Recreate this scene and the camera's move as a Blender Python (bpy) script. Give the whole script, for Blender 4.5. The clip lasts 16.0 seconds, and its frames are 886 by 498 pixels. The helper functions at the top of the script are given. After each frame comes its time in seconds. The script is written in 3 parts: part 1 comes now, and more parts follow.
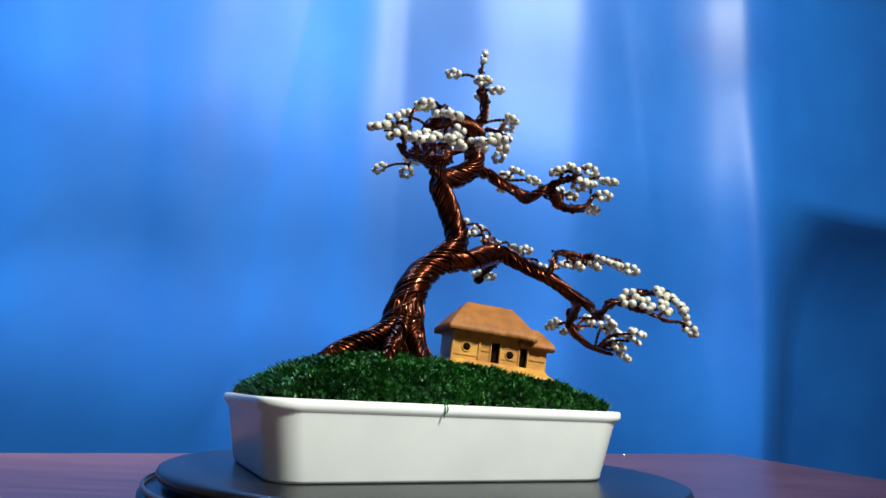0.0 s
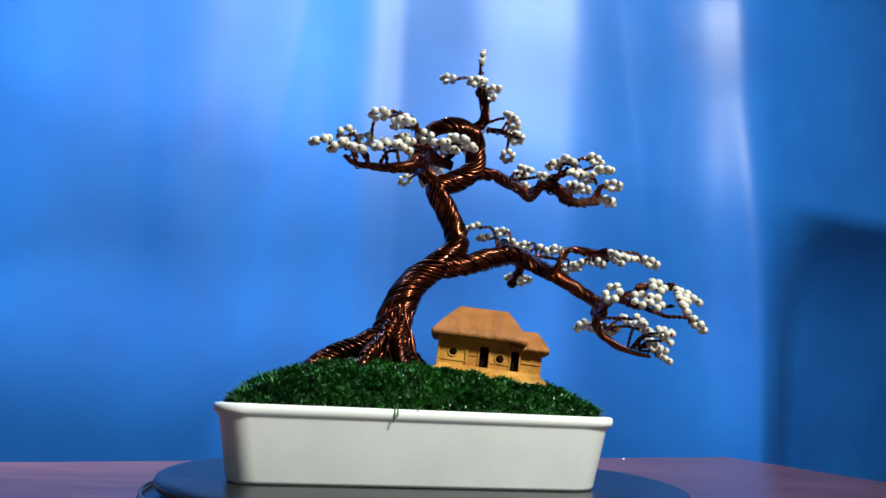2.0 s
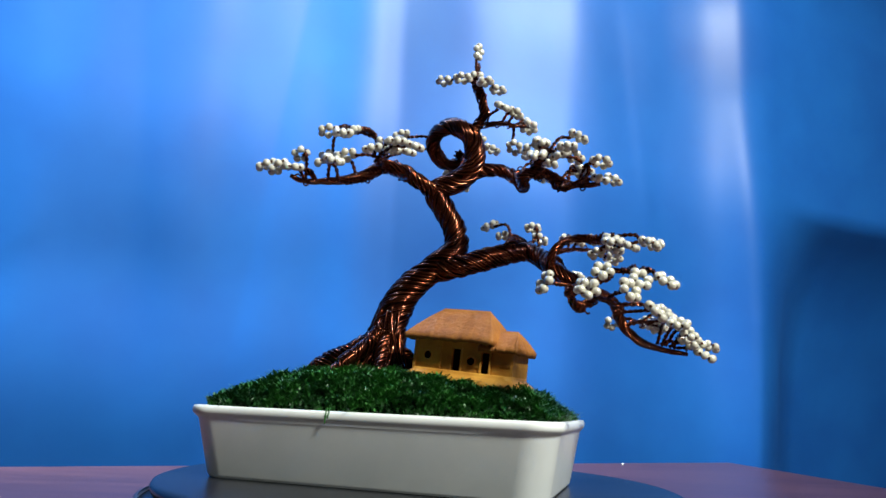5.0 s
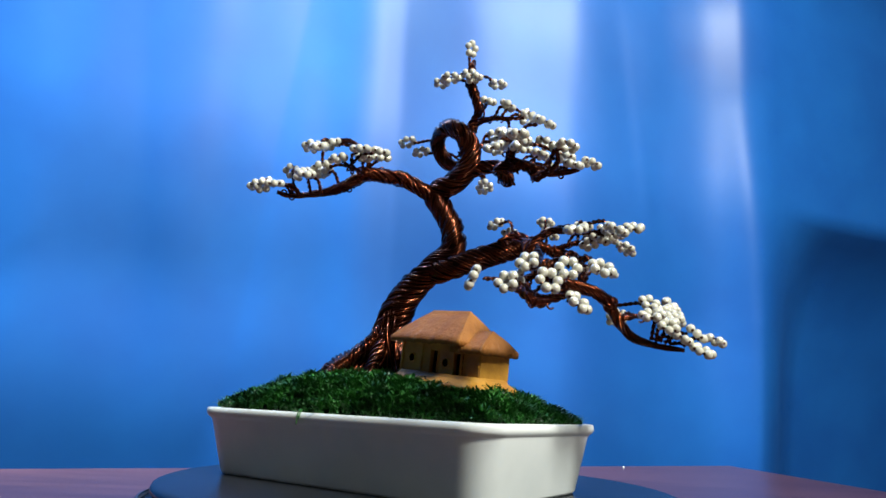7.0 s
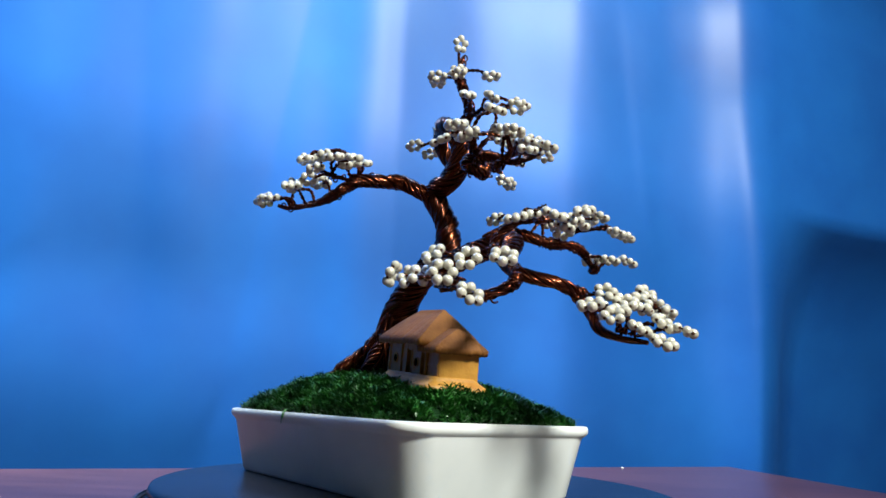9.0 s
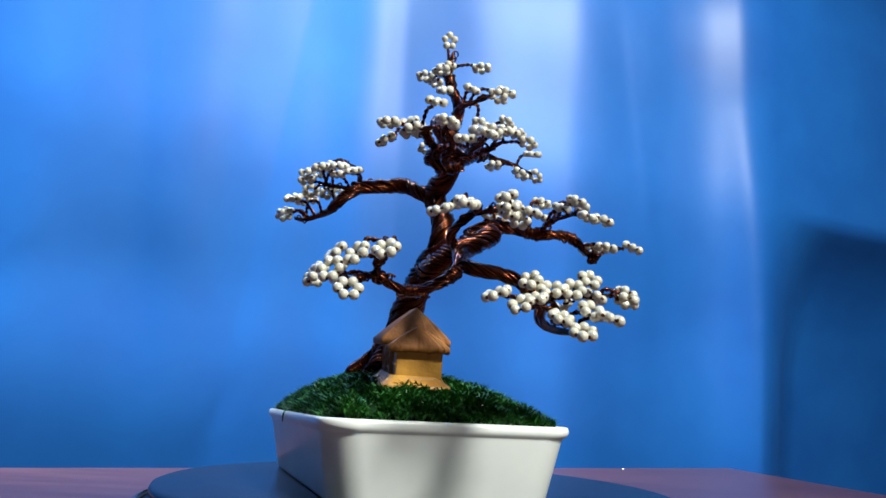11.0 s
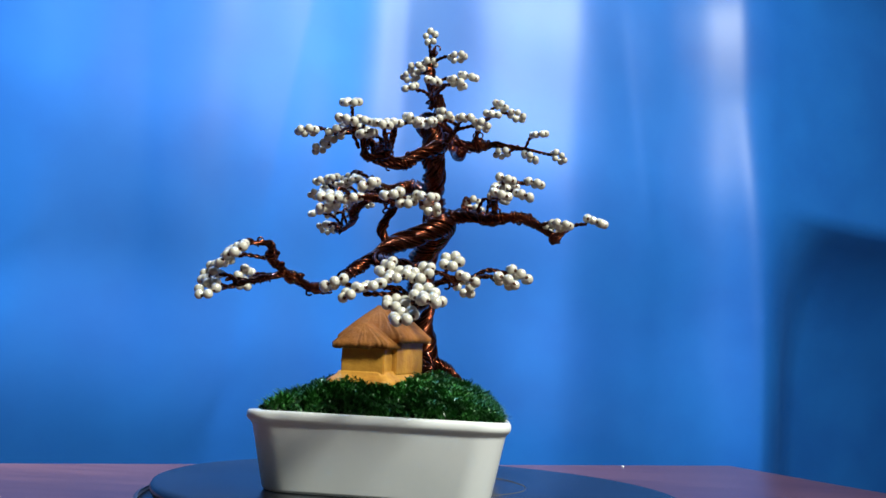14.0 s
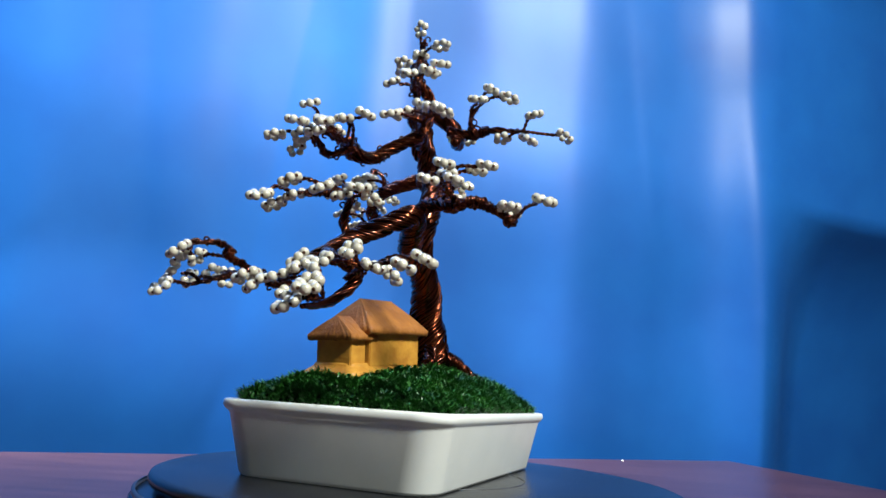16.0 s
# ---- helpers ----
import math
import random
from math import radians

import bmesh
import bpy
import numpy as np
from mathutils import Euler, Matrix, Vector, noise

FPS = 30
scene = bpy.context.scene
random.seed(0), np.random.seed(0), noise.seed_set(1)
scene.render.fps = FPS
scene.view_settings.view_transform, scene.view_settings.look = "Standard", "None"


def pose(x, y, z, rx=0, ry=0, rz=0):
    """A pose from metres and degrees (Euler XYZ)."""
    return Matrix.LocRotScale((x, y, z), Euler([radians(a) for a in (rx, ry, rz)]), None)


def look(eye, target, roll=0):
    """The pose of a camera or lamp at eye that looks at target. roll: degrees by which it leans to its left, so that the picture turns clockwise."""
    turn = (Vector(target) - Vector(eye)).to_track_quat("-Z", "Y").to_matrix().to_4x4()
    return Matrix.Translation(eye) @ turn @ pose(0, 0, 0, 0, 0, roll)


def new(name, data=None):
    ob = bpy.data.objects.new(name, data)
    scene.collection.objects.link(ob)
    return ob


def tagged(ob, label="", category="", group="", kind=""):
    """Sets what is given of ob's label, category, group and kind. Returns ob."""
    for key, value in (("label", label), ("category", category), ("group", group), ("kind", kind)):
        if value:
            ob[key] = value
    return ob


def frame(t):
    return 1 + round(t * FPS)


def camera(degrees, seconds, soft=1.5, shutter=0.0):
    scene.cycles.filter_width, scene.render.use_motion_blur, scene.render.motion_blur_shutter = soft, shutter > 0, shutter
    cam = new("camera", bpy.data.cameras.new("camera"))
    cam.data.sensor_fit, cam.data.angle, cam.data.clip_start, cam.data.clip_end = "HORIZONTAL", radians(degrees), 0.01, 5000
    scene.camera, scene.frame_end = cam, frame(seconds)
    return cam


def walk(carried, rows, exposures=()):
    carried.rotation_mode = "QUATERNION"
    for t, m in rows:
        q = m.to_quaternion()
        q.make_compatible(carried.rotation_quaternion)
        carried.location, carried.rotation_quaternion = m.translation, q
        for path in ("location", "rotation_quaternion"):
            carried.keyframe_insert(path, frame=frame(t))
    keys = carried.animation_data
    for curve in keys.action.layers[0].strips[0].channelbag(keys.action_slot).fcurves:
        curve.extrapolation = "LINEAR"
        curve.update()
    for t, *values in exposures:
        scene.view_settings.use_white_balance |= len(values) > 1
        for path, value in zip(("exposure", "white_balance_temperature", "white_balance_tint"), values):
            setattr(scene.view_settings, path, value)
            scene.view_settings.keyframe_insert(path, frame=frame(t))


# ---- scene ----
cam = camera(67.2, 16.0, soft=1.55)
PATH = [
    (0.0, -0.00151, -0.33295, 0.05447, 102.327, -2.796, -1.828),
    (0.5, -0.00119, -0.33287, 0.05496, 102.380, -2.608, -1.855),
    (1.0, -0.00073, -0.33273, 0.05522, 102.549, -2.455, -1.844),
    (1.5, -0.00049, -0.33305, 0.05486, 102.571, -2.440, -1.871),
    (2.0, -0.00043, -0.33380, 0.05511, 102.722, -2.373, -1.824),
    (2.5, -0.00040, -0.33398, 0.05509, 102.773, -2.393, -1.830),
    (3.0, -0.00009, -0.33424, 0.05525, 102.896, -2.352, -1.824),
    (3.5, -0.00034, -0.33399, 0.05520, 102.976, -2.431, -1.834),
    (4.0, 0.00007, -0.33348, 0.05512, 103.004, -2.433, -1.845),
    (6.5, 0.00065, -0.33308, 0.05603, 103.237, -2.532, -1.866),
    (7.0, 0.00075, -0.33352, 0.05590, 103.266, -2.561, -1.795),
    (7.5, 0.00100, -0.33341, 0.05612, 103.312, -2.538, -1.839),
    (8.0, 0.00094, -0.33359, 0.05617, 103.320, -2.565, -1.828),
    (8.5, 0.00146, -0.33333, 0.05633, 103.330, -2.579, -1.821),
    (9.0, 0.00103, -0.33306, 0.05637, 103.273, -2.661, -1.858),
    (11.5, 0.00004, -0.33271, 0.05651, 103.292, -2.874, -1.862),
    (12.0, -0.00042, -0.33274, 0.05668, 103.164, -2.895, -1.878),
    (12.5, -0.00012, -0.33305, 0.05666, 103.132, -2.974, -1.861),
    (13.0, -0.00006, -0.33281, 0.05664, 103.066, -3.015, -1.866),
    (13.5, 0.00022, -0.33282, 0.05678, 103.035, -3.009, -1.849),
    (14.0, -0.00003, -0.33268, 0.05679, 103.011, -3.014, -1.851),
    (14.5, 0.00023, -0.33236, 0.05707, 102.962, -3.162, -1.842),
    (15.0, -0.00049, -0.33222, 0.05691, 102.804, -3.430, -1.794),
    (15.5, -0.00036, -0.33160, 0.05725, 102.540, -3.538, -1.815),
    (16.0, 0.00028, -0.33087, 0.05714, 102.387, -3.572, -1.825),
]
walk(cam, [(t, pose(*p)) for t, *p in PATH])

# degrees by which the turntable has turned
TURN = [
    (0.0, -0.00), (0.5, -3.98), (1.0, -8.08), (1.5, -12.23), (2.0, -16.56),
    (2.5, -20.94), (3.0, -25.39), (3.5, -29.77), (4.0, -34.18), (6.5, -55.97),
    (7.0, -60.37), (7.5, -64.61), (8.0, -68.83), (8.5, -73.13), (9.0, -77.35),
    (11.5, -99.36), (12.0, -103.59), (12.5, -107.90), (13.0, -112.17), (13.5, -116.47),
    (14.0, -120.69), (14.5, -124.95), (15.0, -129.02), (15.5, -133.00), (16.0, -137.05),
]

# ---- light ----
world = bpy.data.worlds.new("room_light")
scene.world = world
world.use_nodes = True
world.node_tree.nodes["Background"].inputs[0].default_value = (0.35, 0.5, 0.9, 1)
world.node_tree.nodes["Background"].inputs[1].default_value = 0.02
scene.view_settings.exposure = 0.0


def spot_lamp(name, eye, target, watts, cone, blend, radius, colour):
    data = bpy.data.lights.new(name, "SPOT")
    data.energy, data.spot_size, data.spot_blend, data.shadow_soft_size, data.color = watts, radians(cone), blend, radius, colour
    new(name, data).matrix_world = look(eye, target)


# added wash spot with no known fixture, brightens the curtain's upper left
spot_lamp("curtain_wash", (-0.42, 0.05, 1.24), (-0.42, 0.5, 0.66), 380.0, 94, 0.9, 0.08, (0.86, 0.97, 1))
# unseen key light from the front right; its kind of lamp is unknown
spot_lamp("key_light", (0.57, -0.70, 0.82), (0.06, 0.25, 0.30), 110.0, 108, 0.95, 0.11, (0.97, 1.0, 0.93))


# ---- materials ----
def material(name, colour, rough=0.5, metal=0.0, colour2=None, scale=60.0, bump=0.0, bump_scale=300.0, mix=(0.35, 0.65), coat=0.0, spec=0.5, sss=0.0):
    m = bpy.data.materials.new(name)
    m.use_nodes = True
    nt = m.node_tree
    b = nt.nodes["Principled BSDF"]
    b.inputs["Roughness"].default_value = rough
    b.inputs["Metallic"].default_value = metal
    b.inputs["Coat Weight"].default_value = coat
    b.inputs["Specular IOR Level"].default_value = spec
    b.inputs["Base Color"].default_value = (*colour, 1)
    if sss:
        b.inputs["Subsurface Weight"].default_value = sss
        b.inputs["Subsurface Scale"].default_value = 0.002
    co = nt.nodes.new("ShaderNodeTexCoord")
    if colour2:
        n = nt.nodes.new("ShaderNodeTexNoise")
        n.inputs["Scale"].default_value, n.inputs["Detail"].default_value = scale, 6
        nt.links.new(co.outputs["Object"], n.inputs["Vector"])
        r = nt.nodes.new("ShaderNodeValToRGB")
        r.color_ramp.elements[0].position, r.color_ramp.elements[1].position = mix
        r.color_ramp.elements[0].color, r.color_ramp.elements[1].color = (*colour, 1), (*colour2, 1)
        nt.links.new(n.outputs["Fac"], r.inputs["Fac"])
        nt.links.new(r.outputs["Color"], b.inputs["Base Color"])
    if bump:
        n2 = nt.nodes.new("ShaderNodeTexNoise")
        n2.inputs["Scale"].default_value, n2.inputs["Detail"].default_value = bump_scale, 4
        nt.links.new(co.outputs["Object"], n2.inputs["Vector"])
        bp = nt.nodes.new("ShaderNodeBump")
        bp.inputs["Strength"].default_value, bp.inputs["Distance"].default_value = bump, 0.001
        nt.links.new(n2.outputs["Fac"], bp.inputs["Height"])
        nt.links.new(bp.outputs["Normal"], b.inputs["Normal"])
    return m


COPPER = material("enamelled_copper", (0.145, 0.037, 0.014), 0.20, 0.95, (0.04, 0.010, 0.006), 90, coat=0.15)
PEARL = material("pearl_bead", (0.66, 0.63, 0.52), 0.16, 0.2, (0.54, 0.51, 0.41), 260, coat=1.0)
HOLE = material("bead_hole", (0.08, 0.03, 0.015), 0.5, 0.5)
CERAMIC = material("white_glazed_ceramic", (0.79, 0.81, 0.78), 0.28, 0.0, (0.73, 0.755, 0.73), 40, bump=0.04, bump_scale=60)
THATCH = material("painted_thatch", (0.31, 0.115, 0.016), 0.68, 0.0, (0.22, 0.075, 0.010), 130, bump=0.5, bump_scale=500)
PLASTER = material("ochre_resin", (0.52, 0.26, 0.035), 0.5, 0.0, (0.36, 0.15, 0.018), 110, bump=0.3, bump_scale=400)
# near-black colour in place of the shade inside the house's openings
OPENING_SHADE = material("opening_shade", (0.008, 0.005, 0.003), 0.95, spec=0.0)
TURF = material("turf_mat", (0.003, 0.016, 0.004), 0.9, 0.0, (0.006, 0.028, 0.008), 200, spec=0.1)
GRASS = material("plastic_grass", (0.009, 0.062, 0.012), 0.38, 0.0, (0.034, 0.165, 0.025), 70, spec=0.45)
PLATTER = material("black_plastic", (0.008, 0.009, 0.011), 0.27, 0.0, (0.013, 0.014, 0.016), 80, spec=0.55)
TRIM = material("grey_trim", (0.07, 0.07, 0.075), 0.3, 0.3)
WOOD = material("red_brown_laminate", (0.100, 0.040, 0.042), 0.28, 0.0, (0.060, 0.022, 0.026), 9, bump=0.05, bump_scale=120)


def grain(m, turn, stretch):
    """Stretches a material's colour noise into streaks along one direction."""
    nt = m.node_tree
    mp = nt.nodes.new("ShaderNodeMapping")
    mp.inputs["Rotation"].default_value[2] = radians(turn)
    mp.inputs["Scale"].default_value = (1.0, stretch, 1.0)
    co = [n for n in nt.nodes if n.type == "TEX_COORD"][0]
    nt.links.new(co.outputs["Object"], mp.inputs["Vector"])
    for n in nt.nodes:
        if n.type == "TEX_NOISE":
            nt.links.new(mp.outputs["Vector"], n.inputs["Vector"])


grain(WOOD, -28, 9.0)
CLOTH = material("blue_satin_cloth", (0.011, 0.125, 0.455), 0.44, 0.0, (0.009, 0.100, 0.395), 7, bump=0.02, bump_scale=900, spec=0.42)
WALLS = material("room_plaster", (0.43, 0.39, 0.29), 0.9, 0.0, (0.38, 0.34, 0.26), 4)
FLOOR = material("floor_tile", (0.28, 0.24, 0.2), 0.5, 0.0, (0.24, 0.2, 0.17), 3)
# the platter's black plastic, coloured paler for the glint along its centre ring
RING = material("glint_black_plastic", (0.08, 0.085, 0.09), 0.4, 0.0, (0.03, 0.03, 0.033), 60)


# ---- mesh helpers ----
def part(name, verts, faces, mat, parent=None, label="", smooth=True):
    me = bpy.data.meshes.new(name)
    me.from_pydata([tuple(v) for v in verts], [], faces)
    me.materials.append(mat)
    me.polygons.foreach_set("use_smooth", [smooth] * len(me.polygons))
    ob = new(name, me)
    ob.parent = parent
    if label:
        ob["label"] = label
    return ob


def bm_part(name, bm, mat, parent=None, label="", smooth=False):
    me = bpy.data.meshes.new(name)
    bm.to_mesh(me)
    bm.free()
    me.materials.append(mat)
    me.polygons.foreach_set("use_smooth", [smooth] * len(me.polygons))
    ob = new(name, me)
    ob.parent = parent
    if label:
        ob["label"] = label
    return ob


def add_box(bm, x0, x1, y0, y1, z0, z1, bevel=0.0):
    r = bmesh.ops.create_cube(bm, size=1.0)
    for v in r["verts"]:
        v.co = Vector((x0 + (v.co.x + 0.5) * (x1 - x0), y0 + (v.co.y + 0.5) * (y1 - y0), z0 + (v.co.z + 0.5) * (z1 - z0)))
    if bevel:
        edges = list({e for v in r["verts"] for e in v.link_edges})
        bmesh.ops.bevel(bm, geom=edges, offset=bevel, segments=2, affect="EDGES")


def empty(name, x, y, z, label, category, rz=0.0):
    ob = new(name)
    ob.matrix_basis = pose(x, y, z, 0, 0, rz)
    ob.empty_display_size = 0.01
    return tagged(ob, label, category)


def smooth_path(nodes, step=1.2):
    """Catmull-Rom through the nodes, at even steps."""
    p = [np.array(n, float) for n in nodes]
    p = [2 * p[0] - p[1]] + p + [2 * p[-1] - p[-2]]
    out = []
    for i in range(1, len(p) - 2):
        n = max(2, int(np.linalg.norm(p[i + 1] - p[i]) / step))
        for k in range(n):
            t = k / n
            out.append(0.5 * (2 * p[i] + (p[i + 1] - p[i - 1]) * t + (2 * p[i - 1] - 5 * p[i] + 4 * p[i + 1] - p[i + 2]) * t * t + (3 * p[i] - p[i - 1] - 3 * p[i + 1] + p[i + 2]) * t ** 3))
    out.append(p[-2])
    return np.array(out)


def frames_on(c):
    """Tangents and two normals along a path, carried without twist."""
    t = np.gradient(c, axis=0)
    t /= np.linalg.norm(t, axis=1)[:, None] + 1e-9
    a = np.array([0.0, 0, 1]) if abs(t[0][2]) < 0.9 else np.array([1.0, 0, 0])
    n = np.zeros_like(c)
    v = a - t[0] * (a @ t[0])
    for i in range(len(c)):
        v = v - t[i] * (v @ t[i])
        v /= np.linalg.norm(v) + 1e-9
        n[i] = v
    return t, n, np.cross(t, n)


def tube(c, radius, sides, verts, faces, close=True):
    """A tube of that radius (a number or one for each point) round the path c, added to verts and faces."""
    _, n, b = frames_on(c)
    r = np.broadcast_to(np.asarray(radius, float), (len(c),))
    a = np.arange(sides) * 2 * math.pi / sides
    ring = c[:, None] + r[:, None, None] * (np.cos(a)[None, :, None] * n[:, None] + np.sin(a)[None, :, None] * b[:, None])
    k0 = len(verts)
    verts.extend(ring.reshape(-1, 3).tolist())
    for i in range(len(c) - 1):
        for j in range(sides):
            q = (j + 1) % sides
            faces.append((k0 + i * sides + j, k0 + i * sides + q, k0 + (i + 1) * sides + q, k0 + (i + 1) * sides + j))
    if close:
        faces.append(tuple(k0 + j for j in range(sides))[::-1])
        faces.append(tuple(k0 + (len(c) - 1) * sides + j for j in range(sides)))


MM = 0.001


# ---- room ----
# unseen room, added to enclose the scene; its wall tone sets the bounce light
def room():
    def slab(name, x0, x1, y0, y1, z0, z1, mat, label):
        bm = bmesh.new()
        add_box(bm, x0, x1, y0, y1, z0, z1)
        return tagged(bm_part(name, bm, mat), label, name.split("_")[0], kind="structure")
    slab("floor", -1.6, 1.6, -1.9, 1.3, -0.80, -0.75, FLOOR, "plain tiled floor of the room")
    slab("ceiling", -1.6, 1.6, -1.9, 1.3, 1.65, 1.70, WALLS, "plain pale plaster ceiling")
    slab("wall_north", -1.6, 1.6, 1.3, 1.4, -0.75, 1.65, WALLS, "plain pale plaster wall behind the cloth")
    slab("wall_south", -1.6, 1.6, -2.0, -1.9, -0.75, 1.65, WALLS, "plain pale plaster wall")
    slab("wall_west", -1.7, -1.6, -1.9, 1.3, -0.75, 1.65, WALLS, "plain pale plaster wall")
    slab("wall_east", 1.6, 1.7, -1.9, 1.3, -0.75, 1.65, WALLS, "plain pale plaster wall")


def table():
    ob = empty("table", 0, 0.05, -0.75, "red-brown laminated wooden table beside a blue cloth", "table")
    ob.matrix_basis = pose(0, 0, -0.75)
    top = [(-0.50, 0.05), (0.387, 0.523), (0.45, -0.05), (0.50, -0.55), (-0.50, -0.55)]
    bm = bmesh.new()
    vs = [bm.verts.new((x, y, 0.75 - 0.028)) for x, y in top][::-1]
    f = bm.faces.new(vs)
    r = bmesh.ops.extrude_face_region(bm, geom=[f])
    bmesh.ops.translate(bm, vec=(0, 0, 0.028), verts=[v for v in r["geom"] if isinstance(v, bmesh.types.BMVert)])
    bmesh.ops.recalc_face_normals(bm, faces=bm.faces)
    bmesh.ops.bevel(bm, geom=list(bm.edges), offset=0.0025, segments=2, affect="EDGES")
    bm_part("tabletop", bm, WOOD, ob)
    for x, y in ((-0.44, -0.49), (0.44, -0.49), (0.34, 0.42), (-0.44, 0.0)):
        bm = bmesh.new()
        add_box(bm, x - 0.025, x + 0.025, y - 0.025, y + 0.025, 0, 0.7225, 0.003)
        bm_part("leg", bm, WOOD, ob)


def fold(x, centre, left, right, slope):
    """Slope of a cloth fold that swells softly from the left and ends in a crease on the right."""
    w = left if x < centre else right
    return slope * math.exp(-((x - centre) / w) ** 2)


def crease(x, z, x0, z0, lean, length, slope):
    """Slope of a short sharp crease through x0, z0."""
    return slope * math.exp(-((x - x0 - lean * (z - z0)) / 0.008) ** 2 - ((z - z0) / length) ** 2)


def curtain():
    """Blue cloth hung behind the table, with soft vertical folds."""
    nx, nz = 520, 150
    x0, dx = -1.0, 2.2 / nx
    columns = []
    for j in range(nz + 1):
        z = -0.45 + 1.75 * j / nz
        d, row = 0.0, []
        for i in range(nx + 1):
            x = x0 + dx * i
            lean = 0.06 * (z - 0.3)
            s = fold(x - lean * 0.10, -0.058, 0.014, 0.010, 0.10)
            s += fold(x, -0.105, 0.025, 0.022, -0.15)
            s += fold(x - lean * 2.5, -0.178, 0.004, 0.035, -0.09) + fold(x - lean * 1.5, -0.36, 0.07, 0.16, 0.12)
            s += fold(x, -0.032, 0.014, 0.085, 0.22)
            s += fold(x - lean * 0.15, 0.162, 0.060, 0.022, -0.14)
            s += fold(x, 0.235, 0.03, 0.07, 0.07)
            s += fold(x + 0.075 * (z - 0.3), 0.424, 0.048, 0.020, -0.42 - 0.30 * min(1.0, max(0.0, (0.48 - z) / 0.3)))
            s += fold(x, 0.485, 0.03, 0.16, 0.30)
            s += fold(x - lean * 3, -0.40, 0.03, 0.02, -0.10) + fold(x, 0.30, 0.02, 0.02, 0.05)
            s += fold(x - lean * 0.6, -0.30, 0.018, 0.030, -0.07) + fold(x - lean * 0.8, -0.245, 0.018, 0.020, 0.06) + fold(x - lean * 0.5, -0.46, 0.030, 0.018, -0.07) + fold(x - lean * 0.4, -0.40, 0.016, 0.02, 0.05)
            s += crease(x, z, 0.27, 0.42, -0.16, 0.16, -0.07) + crease(x, z, -0.44, 0.16, 0.9, 0.05, 0.06) + crease(x, z, -0.30, 0.30, -0.05, 0.25, -0.06) + crease(x, z, -0.22, 0.05, 0.5, 0.06, 0.05) + crease(x, z, 0.33, 0.20, -0.22, 0.10, 0.05) + crease(x, z, -0.50, 0.36, 0.12, 0.2, 0.06)
            s += 0.025 * math.sin(x * 31 + 2 * z) + 0.05 * noise.noise(Vector((x * 9 - z * 2.5, z * 2.2 + x, 3.0))) + 0.042 * noise.noise(Vector((x * 22 + z * 4, z * 5, 9.0)))
            d += s * dx
            # cloth bent back below this height, a shape that puts shade lower right
            k = min(1.0, max(0.0, (x - 0.45) / 0.17))
            k = k * k * (3 - 2 * k)
            sag = 0.15 * k * (1 - math.exp(-max(0.0, 0.34 - z) / 0.08))
            row.append((x, 0.44 + 0.25 * x + d + sag - 0.17 * (z - 0.2), z))
        columns.append(row)
    verts = [p for row in columns for p in row]
    faces = []
    for j in range(nz):
        for i in range(nx):
            a = j * (nx + 1) + i
            faces.append((a, a + 1, a + nx + 2, a + nx + 1))
    ob = part("curtain", verts, faces, CLOTH)
    s = ob.modifiers.new("thickness", "SOLIDIFY")
    s.thickness = 0.0012
    tagged(ob, "blue satin cloth hanging in soft vertical folds", "curtain")


# ---- turntable and what it carries ----
def lathe(profile, sides, verts, faces):
    k0 = len(verts)
    for r, z in profile:
        for j in range(sides):
            a = 2 * math.pi * j / sides
            verts.append((r * math.cos(a), r * math.sin(a), z))
    for i in range(len(profile) - 1):
        for j in range(sides):
            q = (j + 1) % sides
            faces.append((k0 + i * sides + j, k0 + i * sides + q, k0 + (i + 1) * sides + q, k0 + (i + 1) * sides + j))


def turntable():
    base = empty("turntable", 0.003, 0, 0, "round black plastic motor turntable, its platter slowly turning", "turntable")
    v, f = [], []
    lathe([(0.001, 0.0), (0.118, 0.0), (0.1258, 0.002), (0.1258, 0.010), (0.123, 0.0125), (0.001, 0.0125)], 128, v, f)
    part("housing", v, f, PLATTER, base)
    v, f = [], []
    lathe([(0.1235, 0.0118), (0.1248, 0.0122), (0.1248, 0.0136), (0.1235, 0.014)], 128, v, f)
    part("trim_ring", v, f, TRIM, base, "thin grey trim ring")
    v, f = [], []
    lathe([(0.001, 0.0), (0.116, 0.0), (0.1185, 0.0012), (0.1195, 0.0035), (0.1187, 0.0053), (0.1168, 0.006), (0.001, 0.006)], 160, v, f)
    top = part("platter", v, f, PLATTER, base, "turning black platter")
    top.location.z = 0.0142
    v, f = [], []
    lathe([(0.0480, 0.0056), (0.0482, 0.0062), (0.0484, 0.0063), (0.0486, 0.0062), (0.0488, 0.0056)], 128, v, f)
    # the glint on this ring is in its paler colour
    part("centre_ring", v, f, RING, top, "thin raised ring round the platter's middle")
    return top


POT_YAW, POT_X, POT_Y, POT_Z = 24.2, -2.2, -11.5, 20.2


def ring_rect(a, b, r, n=12):
    """Outline of a rectangle with half sides a, b and corner radius r."""
    out = []
    for cx, cy, s in ((a - r, b - r, 0), (-a + r, b - r, 90), (-a + r, -b + r, 180), (a - r, -b + r, 270)):
        for k in range(n + 1):
            t = math.radians(s + 90 * k / n)
            out.append((cx + r * math.cos(t), cy + r * math.sin(t)))
    return out


